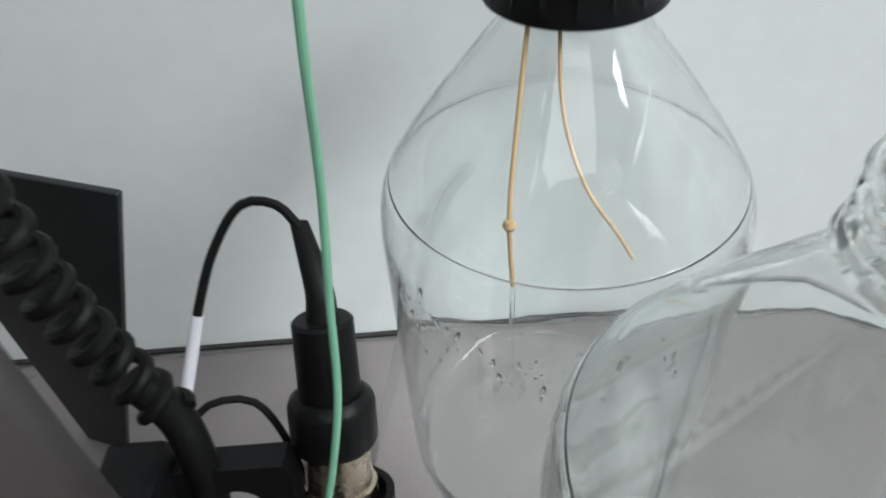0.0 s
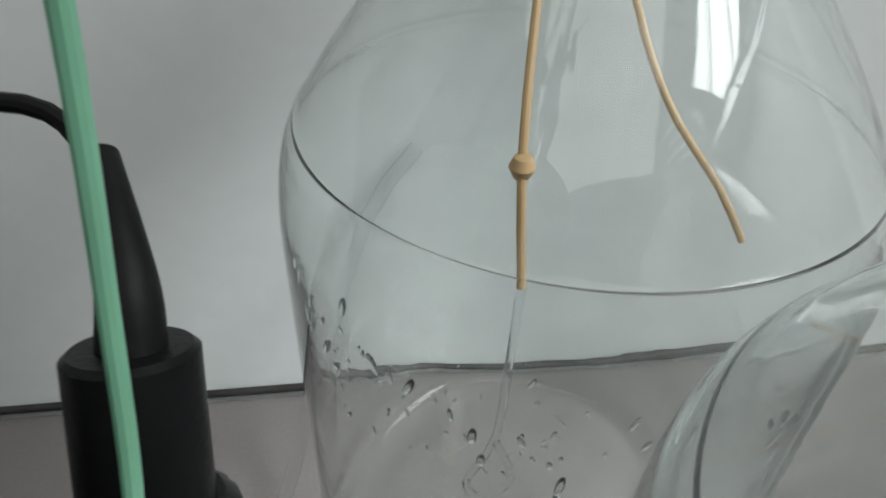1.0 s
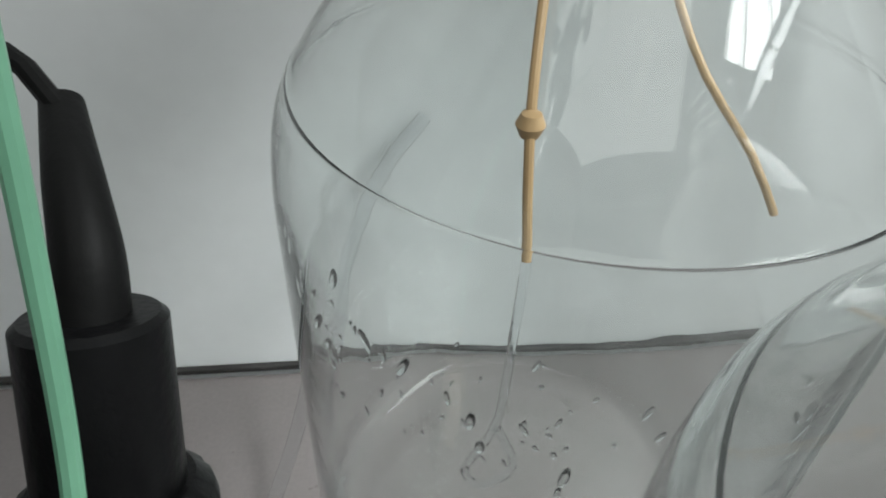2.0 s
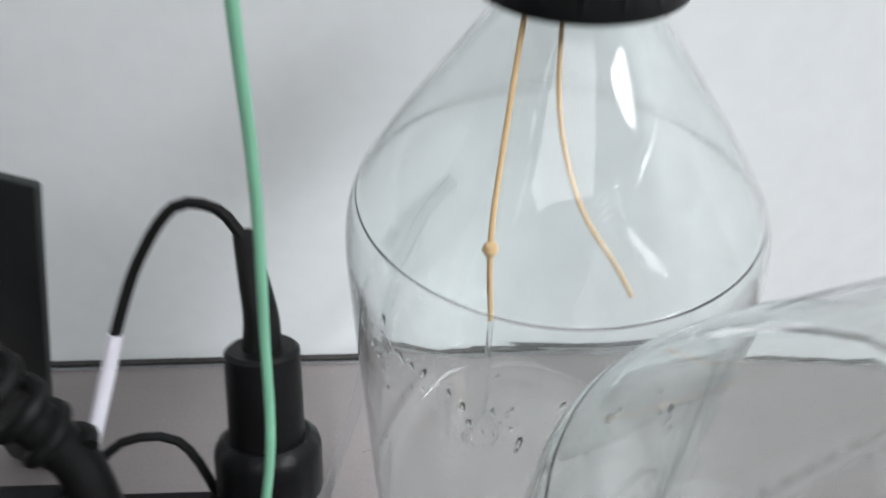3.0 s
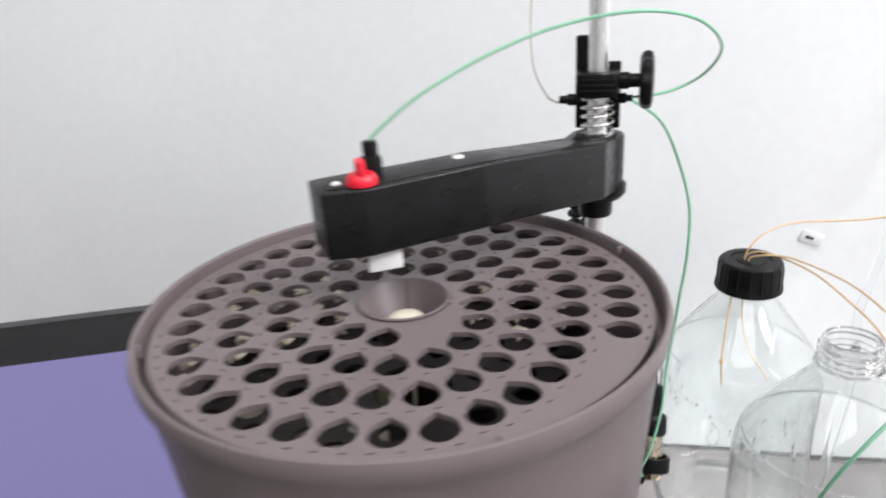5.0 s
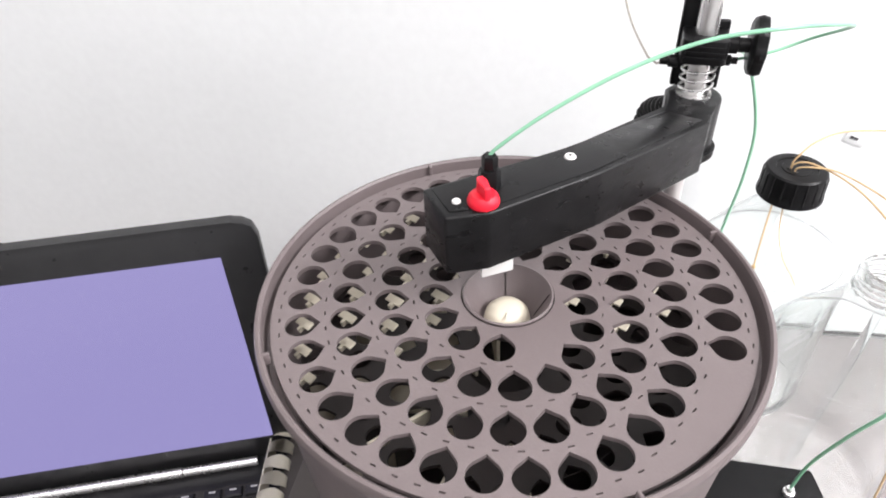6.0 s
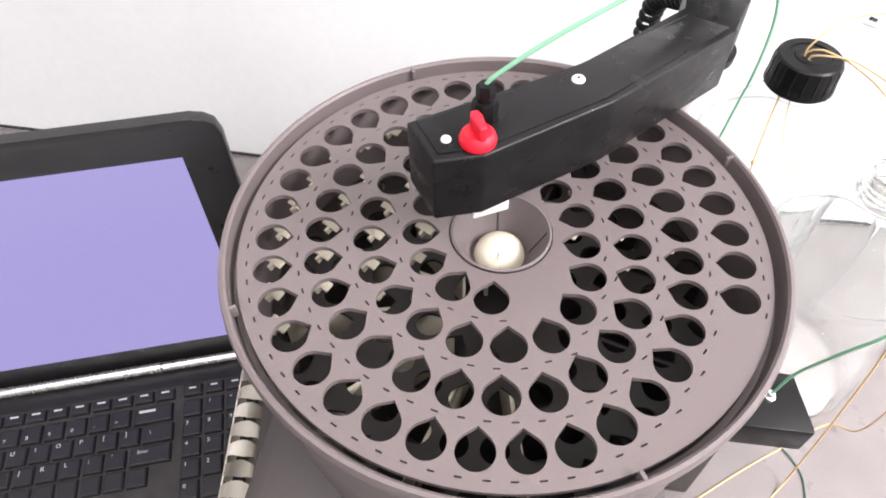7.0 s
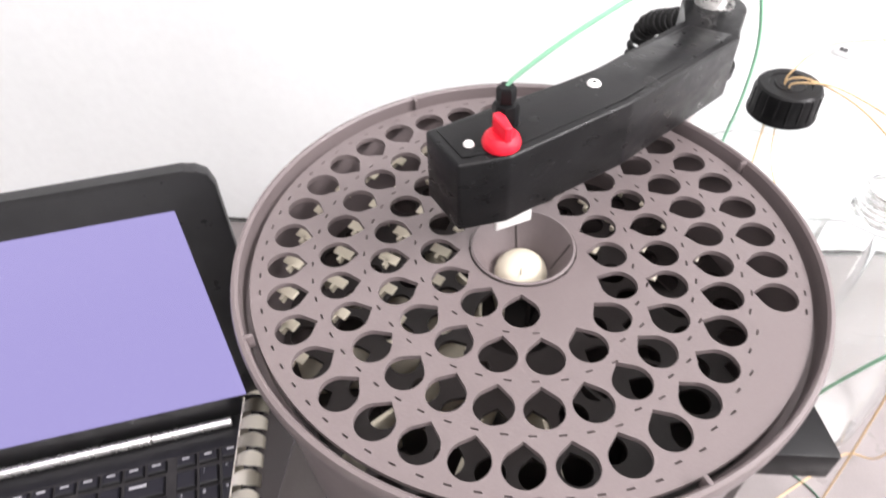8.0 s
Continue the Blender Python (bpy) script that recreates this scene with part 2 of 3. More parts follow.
# ceiling is added unseen too, in the same light-dimming grey
thing("ceiling", box(-2.35, 2.75, -3.35, WALL_Y + 0.15, 1.95, 2.0), M_ROOM, "unseen mid-grey ceiling added to close the room", "ceiling", kind="structure")
for lx, ly, sx, sy, watts in LAMPS:
    lamp = holder("ceiling_light", "white fluorescent ceiling light", "ceiling light", pose(lx, ly, 1.9), group="ceiling lights")
    part("housing", box(-sx / 2 - 0.04, sx / 2 + 0.04, -sy / 2 - 0.04, sy / 2 + 0.04, 0.0, 0.05, 0.005), M_WHITE, lamp)
    part("diffuser", box(-sx / 2, sx / 2, -sy / 2, sy / 2, -0.006, 0.0, 0.002), M_LAMP, lamp, "glowing white diffuser")
thing("worktop", box(-1.6, 1.5, -0.75, WALL_Y - 0.003, -0.04, 0.0, 0.004), M_TABLE, "grey-mauve laminate laboratory bench top", "worktop", kind="structure")
thing("bench_front", box(-1.6, 1.5, -0.7, -0.68, -0.75, -0.04), M_ROOM, "plain pale bench front panel", "bench", kind="structure")
thing("trim", box(-1.6, 1.5, WALL_Y - 0.0032, WALL_Y - 0.0002, 0.0, 0.0028, 0.0006), M_SEAL, "dark joint line where bench meets wall", "trim", kind="structure")

# ---- the sampler: case, drum, hole plate ----
CX, CY, CZ = -0.2144, -0.3155, 0.377
ROD_X, ROD_Y = -0.132, -0.195
BASE_TOP = 0.287
sampler = holder("autosampler", "grey bench autosampler with a round rack plate and black swing arm", "autosampler", pose(CX, CY, 0))


def rel(x, y):
    return x - CX, y - CY


def at_sampler(bm):
    bmesh.ops.translate(bm, vec=(-CX, -CY, 0), verts=bm.verts[:])
    return bm


case_outline = [(-0.313, -0.425), (-0.305, -0.435), (-0.137, -0.435), (-0.129, -0.427), (-0.1285, -0.120), (-0.1330, -0.1065), (-0.1360, -0.1050), (-0.309, -0.1050), (-0.313, -0.109)]
case = part("case", at_sampler(prism(case_outline, 0.0, BASE_TOP, 0.002)), M_BASE, sampler, "grey painted metal case")
for y0, y1 in ((-0.345, -0.305), (-0.295, -0.265), (-0.255, -0.235), (-0.225, -0.185), (-0.172, -0.164)):
    part("vent_slot", box(-0.0004, 0.0005, -(y1 - y0) / 2, (y1 - y0) / 2, -0.0012, 0.0012, 0.0003), M_SEAL, case, "dark narrow vent slot", at=pose(-0.1287 - CX, (y0 + y1) / 2 - 0.004 - CY, 0.2510))
plate_bm = prism([(0.0, 0.191), (0.001, 0.1915), (0.110, 0.1915), (0.110, 0.0), (0.084, 0.0)], 0.0, 0.003, 0.0006)
bmesh.ops.transform(plate_bm, matrix=pose(-0.148, -0.020, 0, 90, 0, 159.2), verts=plate_bm.verts[:])
part("rear_plate", at_sampler(plate_bm), M_PANEL, sampler, "charcoal rear cover plate")

drum_profile = [(0.1015, 0.2885), (0.1025, 0.287), (0.1035, 0.2885), (0.1075, 0.345), (0.1095, 0.364), (0.1118, 0.3715), (0.1130, 0.374), (0.1133, 0.379), (0.1126, 0.3812), (0.1112, 0.3815), (0.1102, 0.3805), (0.1098, 0.372), (0.1092, 0.3705), (0.1070, 0.3702), (0.1064, 0.369), (0.104, 0.345), (0.100, 0.293), (0.0, 0.292), ]
part("drum", lathe(drum_profile, 128), M_GREY, sampler, "round grey plastic drum")
# floor takes the same shade-darkened colour
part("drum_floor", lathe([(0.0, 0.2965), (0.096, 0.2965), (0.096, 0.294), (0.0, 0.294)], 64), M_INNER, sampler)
for k in range(4):
    a = radians(30.5 + 90 * k)
    bm = box(-0.0022, 0.0022, -0.0008, 0.0008, -0.003, 0.003, 0.0003)
    part("rim_tab", bm, M_GREY, sampler, at=pose(0.1098 * math.cos(a), 0.1098 * math.sin(a), 0.3782, 0, 0, math.degrees(a)))


def teardrop(r, ang, rad=0.0069):
    """A round opening drawn out to a blunt point towards the middle of the plate."""
    pts = []
    meet = math.acos(1 / 1.29)
    for i in range(32):
        a = 2 * math.pi * i / 32
        d = abs(a - math.pi)
        k = rad / math.cos(meet - d) if d < meet else rad
        x, y = r + k * math.cos(a), k * math.sin(a)
        pts.append((x * math.cos(ang) - y * math.sin(ang), x * math.sin(ang) + y * math.cos(ang)))
    return pts


def slit(r, ang, along=0.0013, wide=0.00035):
    pts = [(r - wide, -along), (r + wide, -along), (r + wide, along), (r - wide, along)]
    return [(x * math.cos(ang) - y * math.sin(ang), x * math.sin(ang) + y * math.cos(ang)) for x, y in pts]


def spiral_radius(theta):
    if theta < -5:
        return 0.0953
    turn, deg = divmod(theta + 5, 360)
    return (93.6 - 20 * turn - 20 * min(1, max(0, deg - 298) / 62)) / 1000


holes, seats = [], []
theta = -11.0
while theta < 3 * 360 + 280:
    r = spiral_radius(theta)
    a = radians(theta)
    seats.append((r, a))
    holes.append(teardrop(r, a))
    for s in (-1, 1):
        holes.append(slit(r + 0.0092, a + s * 0.0042 / r))
    theta += math.degrees((0.0165 if theta < 290 else 0.0163 if theta < 1020 else 0.0160) / r)
cup_hole = disc_outline(0, 0, 0.0212, 48)
outer = disc_outline(0, 0, 0.1066, 120)
part("rack_plate", plate_with_holes(outer, holes + [cup_hole], CZ - 0.0022, CZ), M_GREY, sampler, "grey rack plate pierced by a spiral of tube holes", smooth=False)

# lower tube rack, seen through the holes, its colour darkened as shade
low = [teardrop(r, a, 0.0060) for r, a in seats]
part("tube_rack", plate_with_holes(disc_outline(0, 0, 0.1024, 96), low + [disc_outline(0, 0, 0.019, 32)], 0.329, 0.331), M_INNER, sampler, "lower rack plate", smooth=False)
for k in range(12):
    a = radians(15 + 30 * k)
    bm = box(0.024, 0.098, -0.0009, 0.0009, 0.297, 0.328)
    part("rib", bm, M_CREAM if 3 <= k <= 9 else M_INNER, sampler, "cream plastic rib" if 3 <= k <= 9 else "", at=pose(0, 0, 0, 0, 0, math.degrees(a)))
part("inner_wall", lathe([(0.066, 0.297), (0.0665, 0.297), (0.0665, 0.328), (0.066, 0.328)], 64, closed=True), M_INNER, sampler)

# cream spring clips that hold the tubes, in the holes on the far side from the rod
clip_bm = box(-0.0046, 0.0046, -0.0022, 0.0022, -0.0006, 0.0006, 0.0004)
box(-0.0008, 0.0008, -0.0045, -0.0005, -0.0022, 0.0006, bm=clip_bm)
clip_mesh = mesh_of("tube_clip", clip_bm, M_CREAM, False)
for r, a in seats:
    x, y = r * math.cos(a), r * math.sin(a)
    side = math.degrees(a) % 360
    if 88 < side < 212 or (side < 60 and r < 0.09):
        ob = new("tube_clip", clip_mesh)
        ob.parent = sampler
        ob.matrix_basis = pose(x - 0.0022, y + 0.0005 + (0.0 if side > 88 else 0.004), 0.3605, 12, 0, -28)

# wash cup in the middle of the plate
cup = [(0.0, 0.3590), (0.0125, 0.3590), (0.0132, 0.3600), (0.0196, 0.3745), (0.0206, 0.3768), (0.0207, 0.3778), (0.0198, 0.3782), (0.0190, 0.3772), (0.0122, 0.3632), (0.0114, 0.3620), (0.0, 0.3620)]
cup_ob = part("wash_cup", lathe(cup[::-1], 64), M_GREY, sampler, "grey funnel-shaped wash cup")
plug_dome = part("cup_plug", lathe([(0.0, 0.3702), (0.004, 0.3699), (0.0078, 0.3684), (0.0100, 0.3658), (0.0108, 0.3625), (0.0, 0.3621)], 48), M_CREAM, cup_ob, "domed cream plug")
for d in (8, 100, 275):
    part("cup_seam", box(-0.0075, 0.0075, -0.0002, 0.0002, -0.0004, 0.0004), M_INNER, cup_ob, at=pose(0.0157 * math.cos(radians(d)), 0.0157 * math.sin(radians(d)), 0.3703, 0, 0, d) @ pose(0, 0, 0, 0, -64, 0))
part("plug_seam", box(-0.0001, 0.0001, -0.0085, -0.002, 0.3690, 0.3697), M_INNER, plug_dome)

# rod, spring, collar and swing arm
part("rod", lathe([(0.0, BASE_TOP), (0.0054, BASE_TOP), (0.0054, 0.6195), (0.005, 0.62), (0.0, 0.62)], 32), M_STEEL, sampler, "polished steel rod", at=pose(*rel(ROD_X, ROD_Y), 0))
part("rod_foot", lathe([(0.0056, 0.2935), (0.0074, 0.293), (0.0078, BASE_TOP), (0.0056, BASE_TOP)], 32, closed=True), M_INNER, sampler, at=pose(*rel(ROD_X, ROD_Y), 0))
ARM_TOP, ARM_LOW = 0.4325, 0.4035
front = [(-0.2508, -0.3175), (-0.2378, -0.3360), (-0.2212, -0.3300), (-0.1790, -0.2950), (-0.1275, -0.2300)]
hub = [(ROD_X + 0.0148 * math.cos(radians(d)), ROD_Y + 0.0148 * math.sin(radians(d))) for d in range(-50, 161, 15)]
back = [(-0.1475, -0.2170), (-0.1905, -0.2725), (-0.2010, -0.2835)]
arm_line = [front[4]] + hub + back + front[:4]


def sloped(bm):
    """Lets the arm fall a little from its bend to the rod."""
    way = Vector((ROD_X + 0.19, ROD_Y + 0.28))
    for v in bm.verts:
        s = ((v.co.x + 0.19) * way.x + (v.co.y + 0.28) * way.y) / way.length_squared
        v.co.z -= DROP * min(max(s, 0.0), 1.0)
    return bm


DROP = 0.0115
arm = part("arm", at_sampler(sloped(prism(arm_line, ARM_LOW, ARM_TOP, 0.0012, seg=3))), M_ARM, sampler, "black cranked swing arm")
lid_line = [(-0.2470, -0.3172), (-0.2368, -0.3320), (-0.2225, -0.3270), (-0.1815, -0.2935), (-0.1310, -0.2290), (-0.1480, -0.2225), (-0.1930, -0.2760), (-0.2035, -0.2870)]
part("lid", at_sampler(sloped(prism(lid_line, ARM_TOP - 0.0004, ARM_TOP + 0.0005, 0.0003))), M_ARM, arm, "flush black lid")
part("hub_cover", lathe([(0.0, 0.397), (0.013, 0.397), (0.0155, 0.400), (0.0157, 0.4042), (0.0, 0.4045)], 40), M_BLACK, arm, at=pose(*rel(ROD_X + 0.001, ROD_Y - 0.001), -DROP))
part("collar", lathe([(0.0056, 0.386), (0.0088, 0.386), (0.0094, 0.388), (0.0094, 0.397), (0.0056, 0.397)], 32, closed=True), M_BLACK, sampler, at=pose(*rel(ROD_X, ROD_Y), -DROP))
for x, y, r in ((-0.2352, -0.3250, 0.0019), (-0.1925, -0.2852, 0.0026)):
    screw = part("screw", lathe([(0.0, 0.0009), (r * 0.8, 0.0009), (r, 0.0003), (r, -0.0006), (0.0, -0.0006)], 24), M_WHITE, arm, "bright screw head", at=pose(*rel(x, y), ARM_TOP + 0.0005))
    if r > 0.002:
        part("socket", lathe([(0.0, 0.00115), (r * 0.28, 0.00115), (r * 0.28, 0.0008), (0.0, 0.0008)], 6), M_SEAL, screw)
bm = box(-0.0009, 0.0009, -0.0075, 0.0075, -0.0055, 0.0055, 0.0008)
part("white_guide", bm, M_WHITE, arm, "white plastic tube guide", at=pose(*rel(-0.2190, -0.3205), ARM_LOW - 0.0045, 0, 0, -60))

# red knob and tube fitting on the arm
knob_at = pose(*rel(-0.2245, -0.3238), ARM_TOP + 0.0004, 0, 0, 28)
bm = lathe([(0.0, 0.0), (0.0064, 0.0), (0.0066, 0.0014), (0.0060, 0.0032), (0.0048, 0.0045), (0.0, 0.0046)], 40)
red = part("red_knob", bm, M_RED, arm, "red pointer knob", at=knob_at)
part("pointer", prism([(-0.0013, -0.0052), (0.0013, -0.0052), (0.0021, 0.002), (0.0013, 0.0048), (-0.0013, 0.0048), (-0.0021, 0.002)], 0.002, 0.0098, 0.0007, seg=3), M_RED, red)
fit_at = (-0.2238, -0.3118)
fitting = part("tube_fitting", lathe([(0.0, 0.0), (0.0046, 0.0), (0.0047, 0.007), (0.0042, 0.0082), (0.0030, 0.0086), (0.0030, 0.0115), (0.0026, 0.0122), (0.0, 0.0123)], 8), M_BLACK, arm, "black threaded tube fitting", at=pose(*rel(*fit_at), ARM_TOP + 0.0004))
part("fitting_nut", lathe([(0.0, 0.0), (0.0034, 0.0), (0.0034, 0.0042), (0.0028, 0.0052), (0.0, 0.0053)], 6), M_BLACK, fitting, at=pose(0, 0, 0.0095))

# spring, clamp block and hand wheel above the arm
spring_line = [Vector((*rel(ROD_X, ROD_Y), 0.4235)), Vector((*rel(ROD_X, ROD_Y), 0.4425))]
part("spring", sweep(coil_line(spring_line, 0.0082, 4, 28), 0.0007, 8), M_STEEL, sampler, "bright steel coil spring")
part("spring_seat", lathe([(0.0056, 0.4195), (0.0090, 0.4195), (0.0090, 0.4228), (0.0056, 0.4228)], 32, closed=True), M_STEEL, sampler, at=pose(*rel(ROD_X, ROD_Y), 0))
clamp_at = pose(*rel(ROD_X, ROD_Y), 0.4485, 0, 0, -4)
clamp = part("clamp_block", prism([(-0.011, -0.0105), (-0.009, -0.0125), (0.009, -0.0125), (0.011, -0.0105), (0.011, 0.010), (-0.011, 0.010)], -0.006, 0.0065, 0.001), M_BLACK, sampler, "black ridged clamp block", at=clamp_at)
for k in range(3):
    part("ridge", box(-0.0095, 0.0095, -0.0131, -0.0122, -0.003 + 0.0028 * k, -0.0018 + 0.0028 * k, 0.0003), M_BLACK, clamp)
part("back_strip", box(-0.0125, -0.0045, 0.006, 0.0105, -0.026, 0.024, 0.001), M_BLACK, clamp)
part("guide_strip", box(0.0035, 0.0115, 0.006, 0.0105, -0.026, 0.010, 0.001), M_BLACK, clamp)
stem = part("stem", lathe([(0.0, 0.0), (0.0045, 0.0), (0.0045, 0.005), (0.0036, 0.0055), (0.0036, 0.0115), (0.0, 0.0115)], 24), M_BLACK, clamp, at=pose(0.0108, 0.0, 0.001, 0, 90, 0))
wheel = lathe([(0.0, 0.0), (0.0115, 0.0), (0.0138, 0.0012), (0.0146, 0.0035), (0.0138, 0.0062), (0.010, 0.0072), (0.0, 0.0074)], 48, wobble=lambda r, z, a: r * (1 + (0.05 * math.cos(8 * a) if r > 0.009 else 0)))
part("hand_wheel", wheel, M_BLACK, stem, "black lobed hand wheel", at=pose(0, 0, 0.0105))
part("nut", lathe([(0.0, 0.0), (0.0028, 0.0), (0.0032, 0.001), (0.0032, 0.0045), (0.0022, 0.0052), (0.0022, 0.009), (0.0, 0.009)], 12), M_BLACK, clamp, at=pose(-0.011, -0.004, -0.008, 0, -90, 0))
part("nut", lathe([(0.0, 0.0), (0.0024, 0.0), (0.0028, 0.001), (0.0028, 0.0045), (0.0018, 0.0052), (0.0018, 0.008), (0.0, 0.008)], 12), M_BLACK, clamp, at=pose(0.010, 0.004, -0.009, 0, 90, 0))

# coiled black lead behind the rod
lead_pts = [(-0.131, -0.165, 0.398), (-0.136, -0.140, 0.385), (-0.143, -0.105, 0.362), (-0.144, -0.089, 0.322), (-0.141, -0.086, 0.280), (-0.138, -0.085, 0.240), (-0.135, -0.085, 0.208), (-0.129, -0.085, 0.180), (-0.122, -0.087, 0.165)]
lead_line = curve_points(lead_pts, 0.003)
lead = thing("coiled_lead", sweep(coil_line(lead_line, 0.0054, 32, 16), 0.0021, 8), M_RUBBER, "black coiled lead hanging beside the case", "cable")
lead_end = curve_points([(-0.1285, -0.085, 0.179), (-0.122, -0.087, 0.164), (-0.119, -0.091, 0.153), (-0.119, -0.095, 0.132)], 0.003)
part("straight_end", sweep(lead_end, 0.0052, 12), M_RUBBER, lead)

# small black valve box on the case, with its connector
vbox = holder("valve_box", "small black valve box with a metal port beside the sampler", "valve box", pose(-0.010, -0.243, 0))
part("body", prism([(-0.1025, -0.024), (0.0205, -0.019), (0.0205, -0.015), (0.012, 0.026), (-0.1025, 0.026)], 0.112, 0.141, 0.0012), M_BLACK, vbox)
part("port", lathe([(0.0, 0.0), (0.004, 0.0), (0.004, 0.003), (0.0025, 0.0036), (0.0025, 0.007), (0.0, 0.007)], 16), M_STEEL, vbox, "bright metal port", at=pose(-0.008, 0.004, 0.141))
part("support", box(-0.1, -0.03, -0.02, 0.02, 0.0, 0.1125, 0.002), M_BASE, vbox, "grey support block")

# ---- bottles ----
R_IN = 0.0026


def bottle_body(open_neck):
    out = [(0.0, 0.0035), (0.050, 0.003), (0.057, 0.0), (0.063, 0.001), (0.066, 0.005), (0.0676, 0.012), (0.068, 0.03), (0.068, 0.100), (0.068, 0.148)]
    # rounded shoulder, the raised seam ring, then the cone
    out += [(0.0620 + 0.0060 * math.cos(radians(d)), 0.148 + 0.0265 * math.sin(radians(d))) for d in (14, 28, 42, 56, 68, 78)]
    out += [(0.0630, 0.1748), (0.0629, 0.1756), (0.0622, 0.1764), (0.0612, 0.1778), (0.0598, 0.1802), (0.0570, 0.1846), (0.0525, 0.1910), (0.0470, 0.1985), (0.0400, 0.2075), (0.0330, 0.2165), (0.0272, 0.2240), (0.0235, 0.2290), (0.0212, 0.2325), (0.0203, 0.2355), (0.0218, 0.2365), (0.0222, 0.2380), (0.0214, 0.2392), (0.0197, 0.2398)]
    for k in range(3):
        z = 0.2405 + 0.0048 * k
        out += [(0.0194, z), (0.0208, z + 0.0012), (0.0210, z + 0.0020), (0.0196, z + 0.0034)]
    out += [(0.0192, 0.2555), (0.0190, 0.2572), (0.0182, 0.2584), (0.0172, 0.2586), (0.0163, 0.2578)]
    # the inside follows the outside at the wall's thickness
    inner = [(0.0163, 0.2555), (0.0163, 0.2400)]
    wall = [p for p in out if 0.0203 <= p[0] and 0.012 <= p[1] <= 0.2330]
    for k in range(len(wall) - 1, -1, -1):
        a, b = wall[max(k - 1, 0)], wall[min(k + 1, len(wall) - 1)]
        dr, dz = b[0] - a[0], b[1] - a[1]
        size = math.hypot(dr, dz)
        thick = 0.0013 if wall[k][1] > 0.15 else 0.0016
        inner.append((wall[k][0] - thick * dz / size, wall[k][1] + thick * dr / size))
    inner += [(0.0645, 0.009), (0.060, 0.0058), (0.05, 0.0055), (0.0, 0.0062)]
    return lathe(out + inner, 96)


def glass_bottle(label, x, y, turn):
    b = holder("glass_bottle", label, "bottle", pose(x, y, 0, 0, 0, turn), group="laboratory bottles")
    body = part("body", bottle_body(True), M_GLASS, b, "clear glass body")
    body.visible_shadow = False
    return b


bottle_a = glass_bottle("clear two-litre glass laboratory bottle with black screw cap", 0.0, 0.0, 20)
bottle_b = glass_bottle("clear open-necked glass laboratory bottle with no cap", 0.0425, -0.1220, 70)

cap_prof = [(0.0, 0.2635), (0.0120, 0.2635), (0.0125, 0.2628), (0.0165, 0.2628), (0.0170, 0.2638), (0.0235, 0.2636), (0.0252, 0.2622), (0.0258, 0.2595), (0.0260, 0.2475), (0.0263, 0.2425), (0.0276, 0.2405), (0.0277, 0.2378), (0.0270, 0.2372), (0.0235, 0.2372), (0.0232, 0.2395), (0.0232, 0.2600), (0.0, 0.2605)]


def ribbed(r, z, a):
    if r > 0.0255 and 0.2405 < z < 0.2612:
        return r + 0.0008 * (1 if math.cos(18 * a) > 0.86 else 0)
    return r


cap = part("screw_cap", lathe(cap_prof, 180, wobble=ribbed), M_BLACK, bottle_a, "black ribbed screw cap")
for dx, dy in ((-0.007, 0.001), (-0.005, -0.006), (-0.002, 0.004)):
    part("cap_port", lathe([(0.0, 0.0), (0.0019, 0.0), (0.0019, 0.0008), (0.0012, 0.0011), (0.0, 0.0011)], 16), M_SEAL, cap, at=pose(dx, dy, 0.2634, 0, 0, 0))

# water drops on the glass
M_WATER = mat("water", (0.9, 0.92, 0.92), 0.02, trans=1.0, ior=1.33)
rnd = random.Random(7)
drop_bm = bmesh.new()
bmesh.ops.create_uvsphere(drop_bm, u_segments=10, v_segments=6, radius=1.0)
drop_mesh = mesh_of("water_drop", drop_bm, M_WATER)
for k in range(130):
    a = radians(rnd.uniform(190, 320))
    z = rnd.choice((rnd.uniform(0.125, 0.156), rnd.uniform(0.14, 0.158), rnd.uniform(0.13, 0.15)))
    s = rnd.choice((0.0004, 0.0004, 0.0005, 0.0006, 0.0008, 0.0013))
    ob = new("water_drop", drop_mesh)
    ob.parent = bottle_a
    ob.matrix_basis = pose(0, 0, 0, 0, 0, -20) @ Matrix.Translation((0.0662 * math.cos(a), 0.0662 * math.sin(a), z)) @ Matrix.Rotation(a, 4, "Z") @ Matrix.Rotation(rnd.uniform(-0.6, 0.6), 4, "X") @ Matrix.Diagonal((s * 0.45, s * 0.7, s * rnd.uniform(1.0, 2.6), 1))

# ---- tubing ----


def tube(name, pts, r, material, label, category="tube", seg=10, step=0.004, group=""):
    return thing(name, sweep(curve_points(pts, step), r, seg), material, label, category, group=group)


tube("tan_tube", [(-0.004, 0.002, 0.2632), (-0.004, 0.0025, 0.268), (0.001, 0.004, 0.276), (0.012, 0.012, 0.283), (0.038, 0.024, 0.288), (0.096, 0.034, 0.288), (0.147, 0.034, 0.298), (0.19, 0.03, 0.318), (0.26, 0.02, 0.36)], 0.0008, M_TAN, "tan plastic tube leaving the bottle cap", group="tan tubes")
tube("tan_tube", [(-0.0055, -0.002, 0.2632), (-0.005, -0.0025, 0.268), (0.004, -0.006, 0.273), (0.023, -0.018, 0.271), (0.038, -0.046, 0.271), (0.053, -0.077, 0.264), (0.061, -0.108, 0.260), (0.063, -0.139, 0.254), (0.057, -0.170, 0.245), (0.052, -0.205, 0.19), (0.050, -0.222, 0.10), (0.046, -0.235, 0.02), (0.035, -0.25, 0.0012), (-0.01, -0.30, 0.0012)], 0.0008, M_TAN, "tan plastic tube draped over the bottles", group="tan tubes")
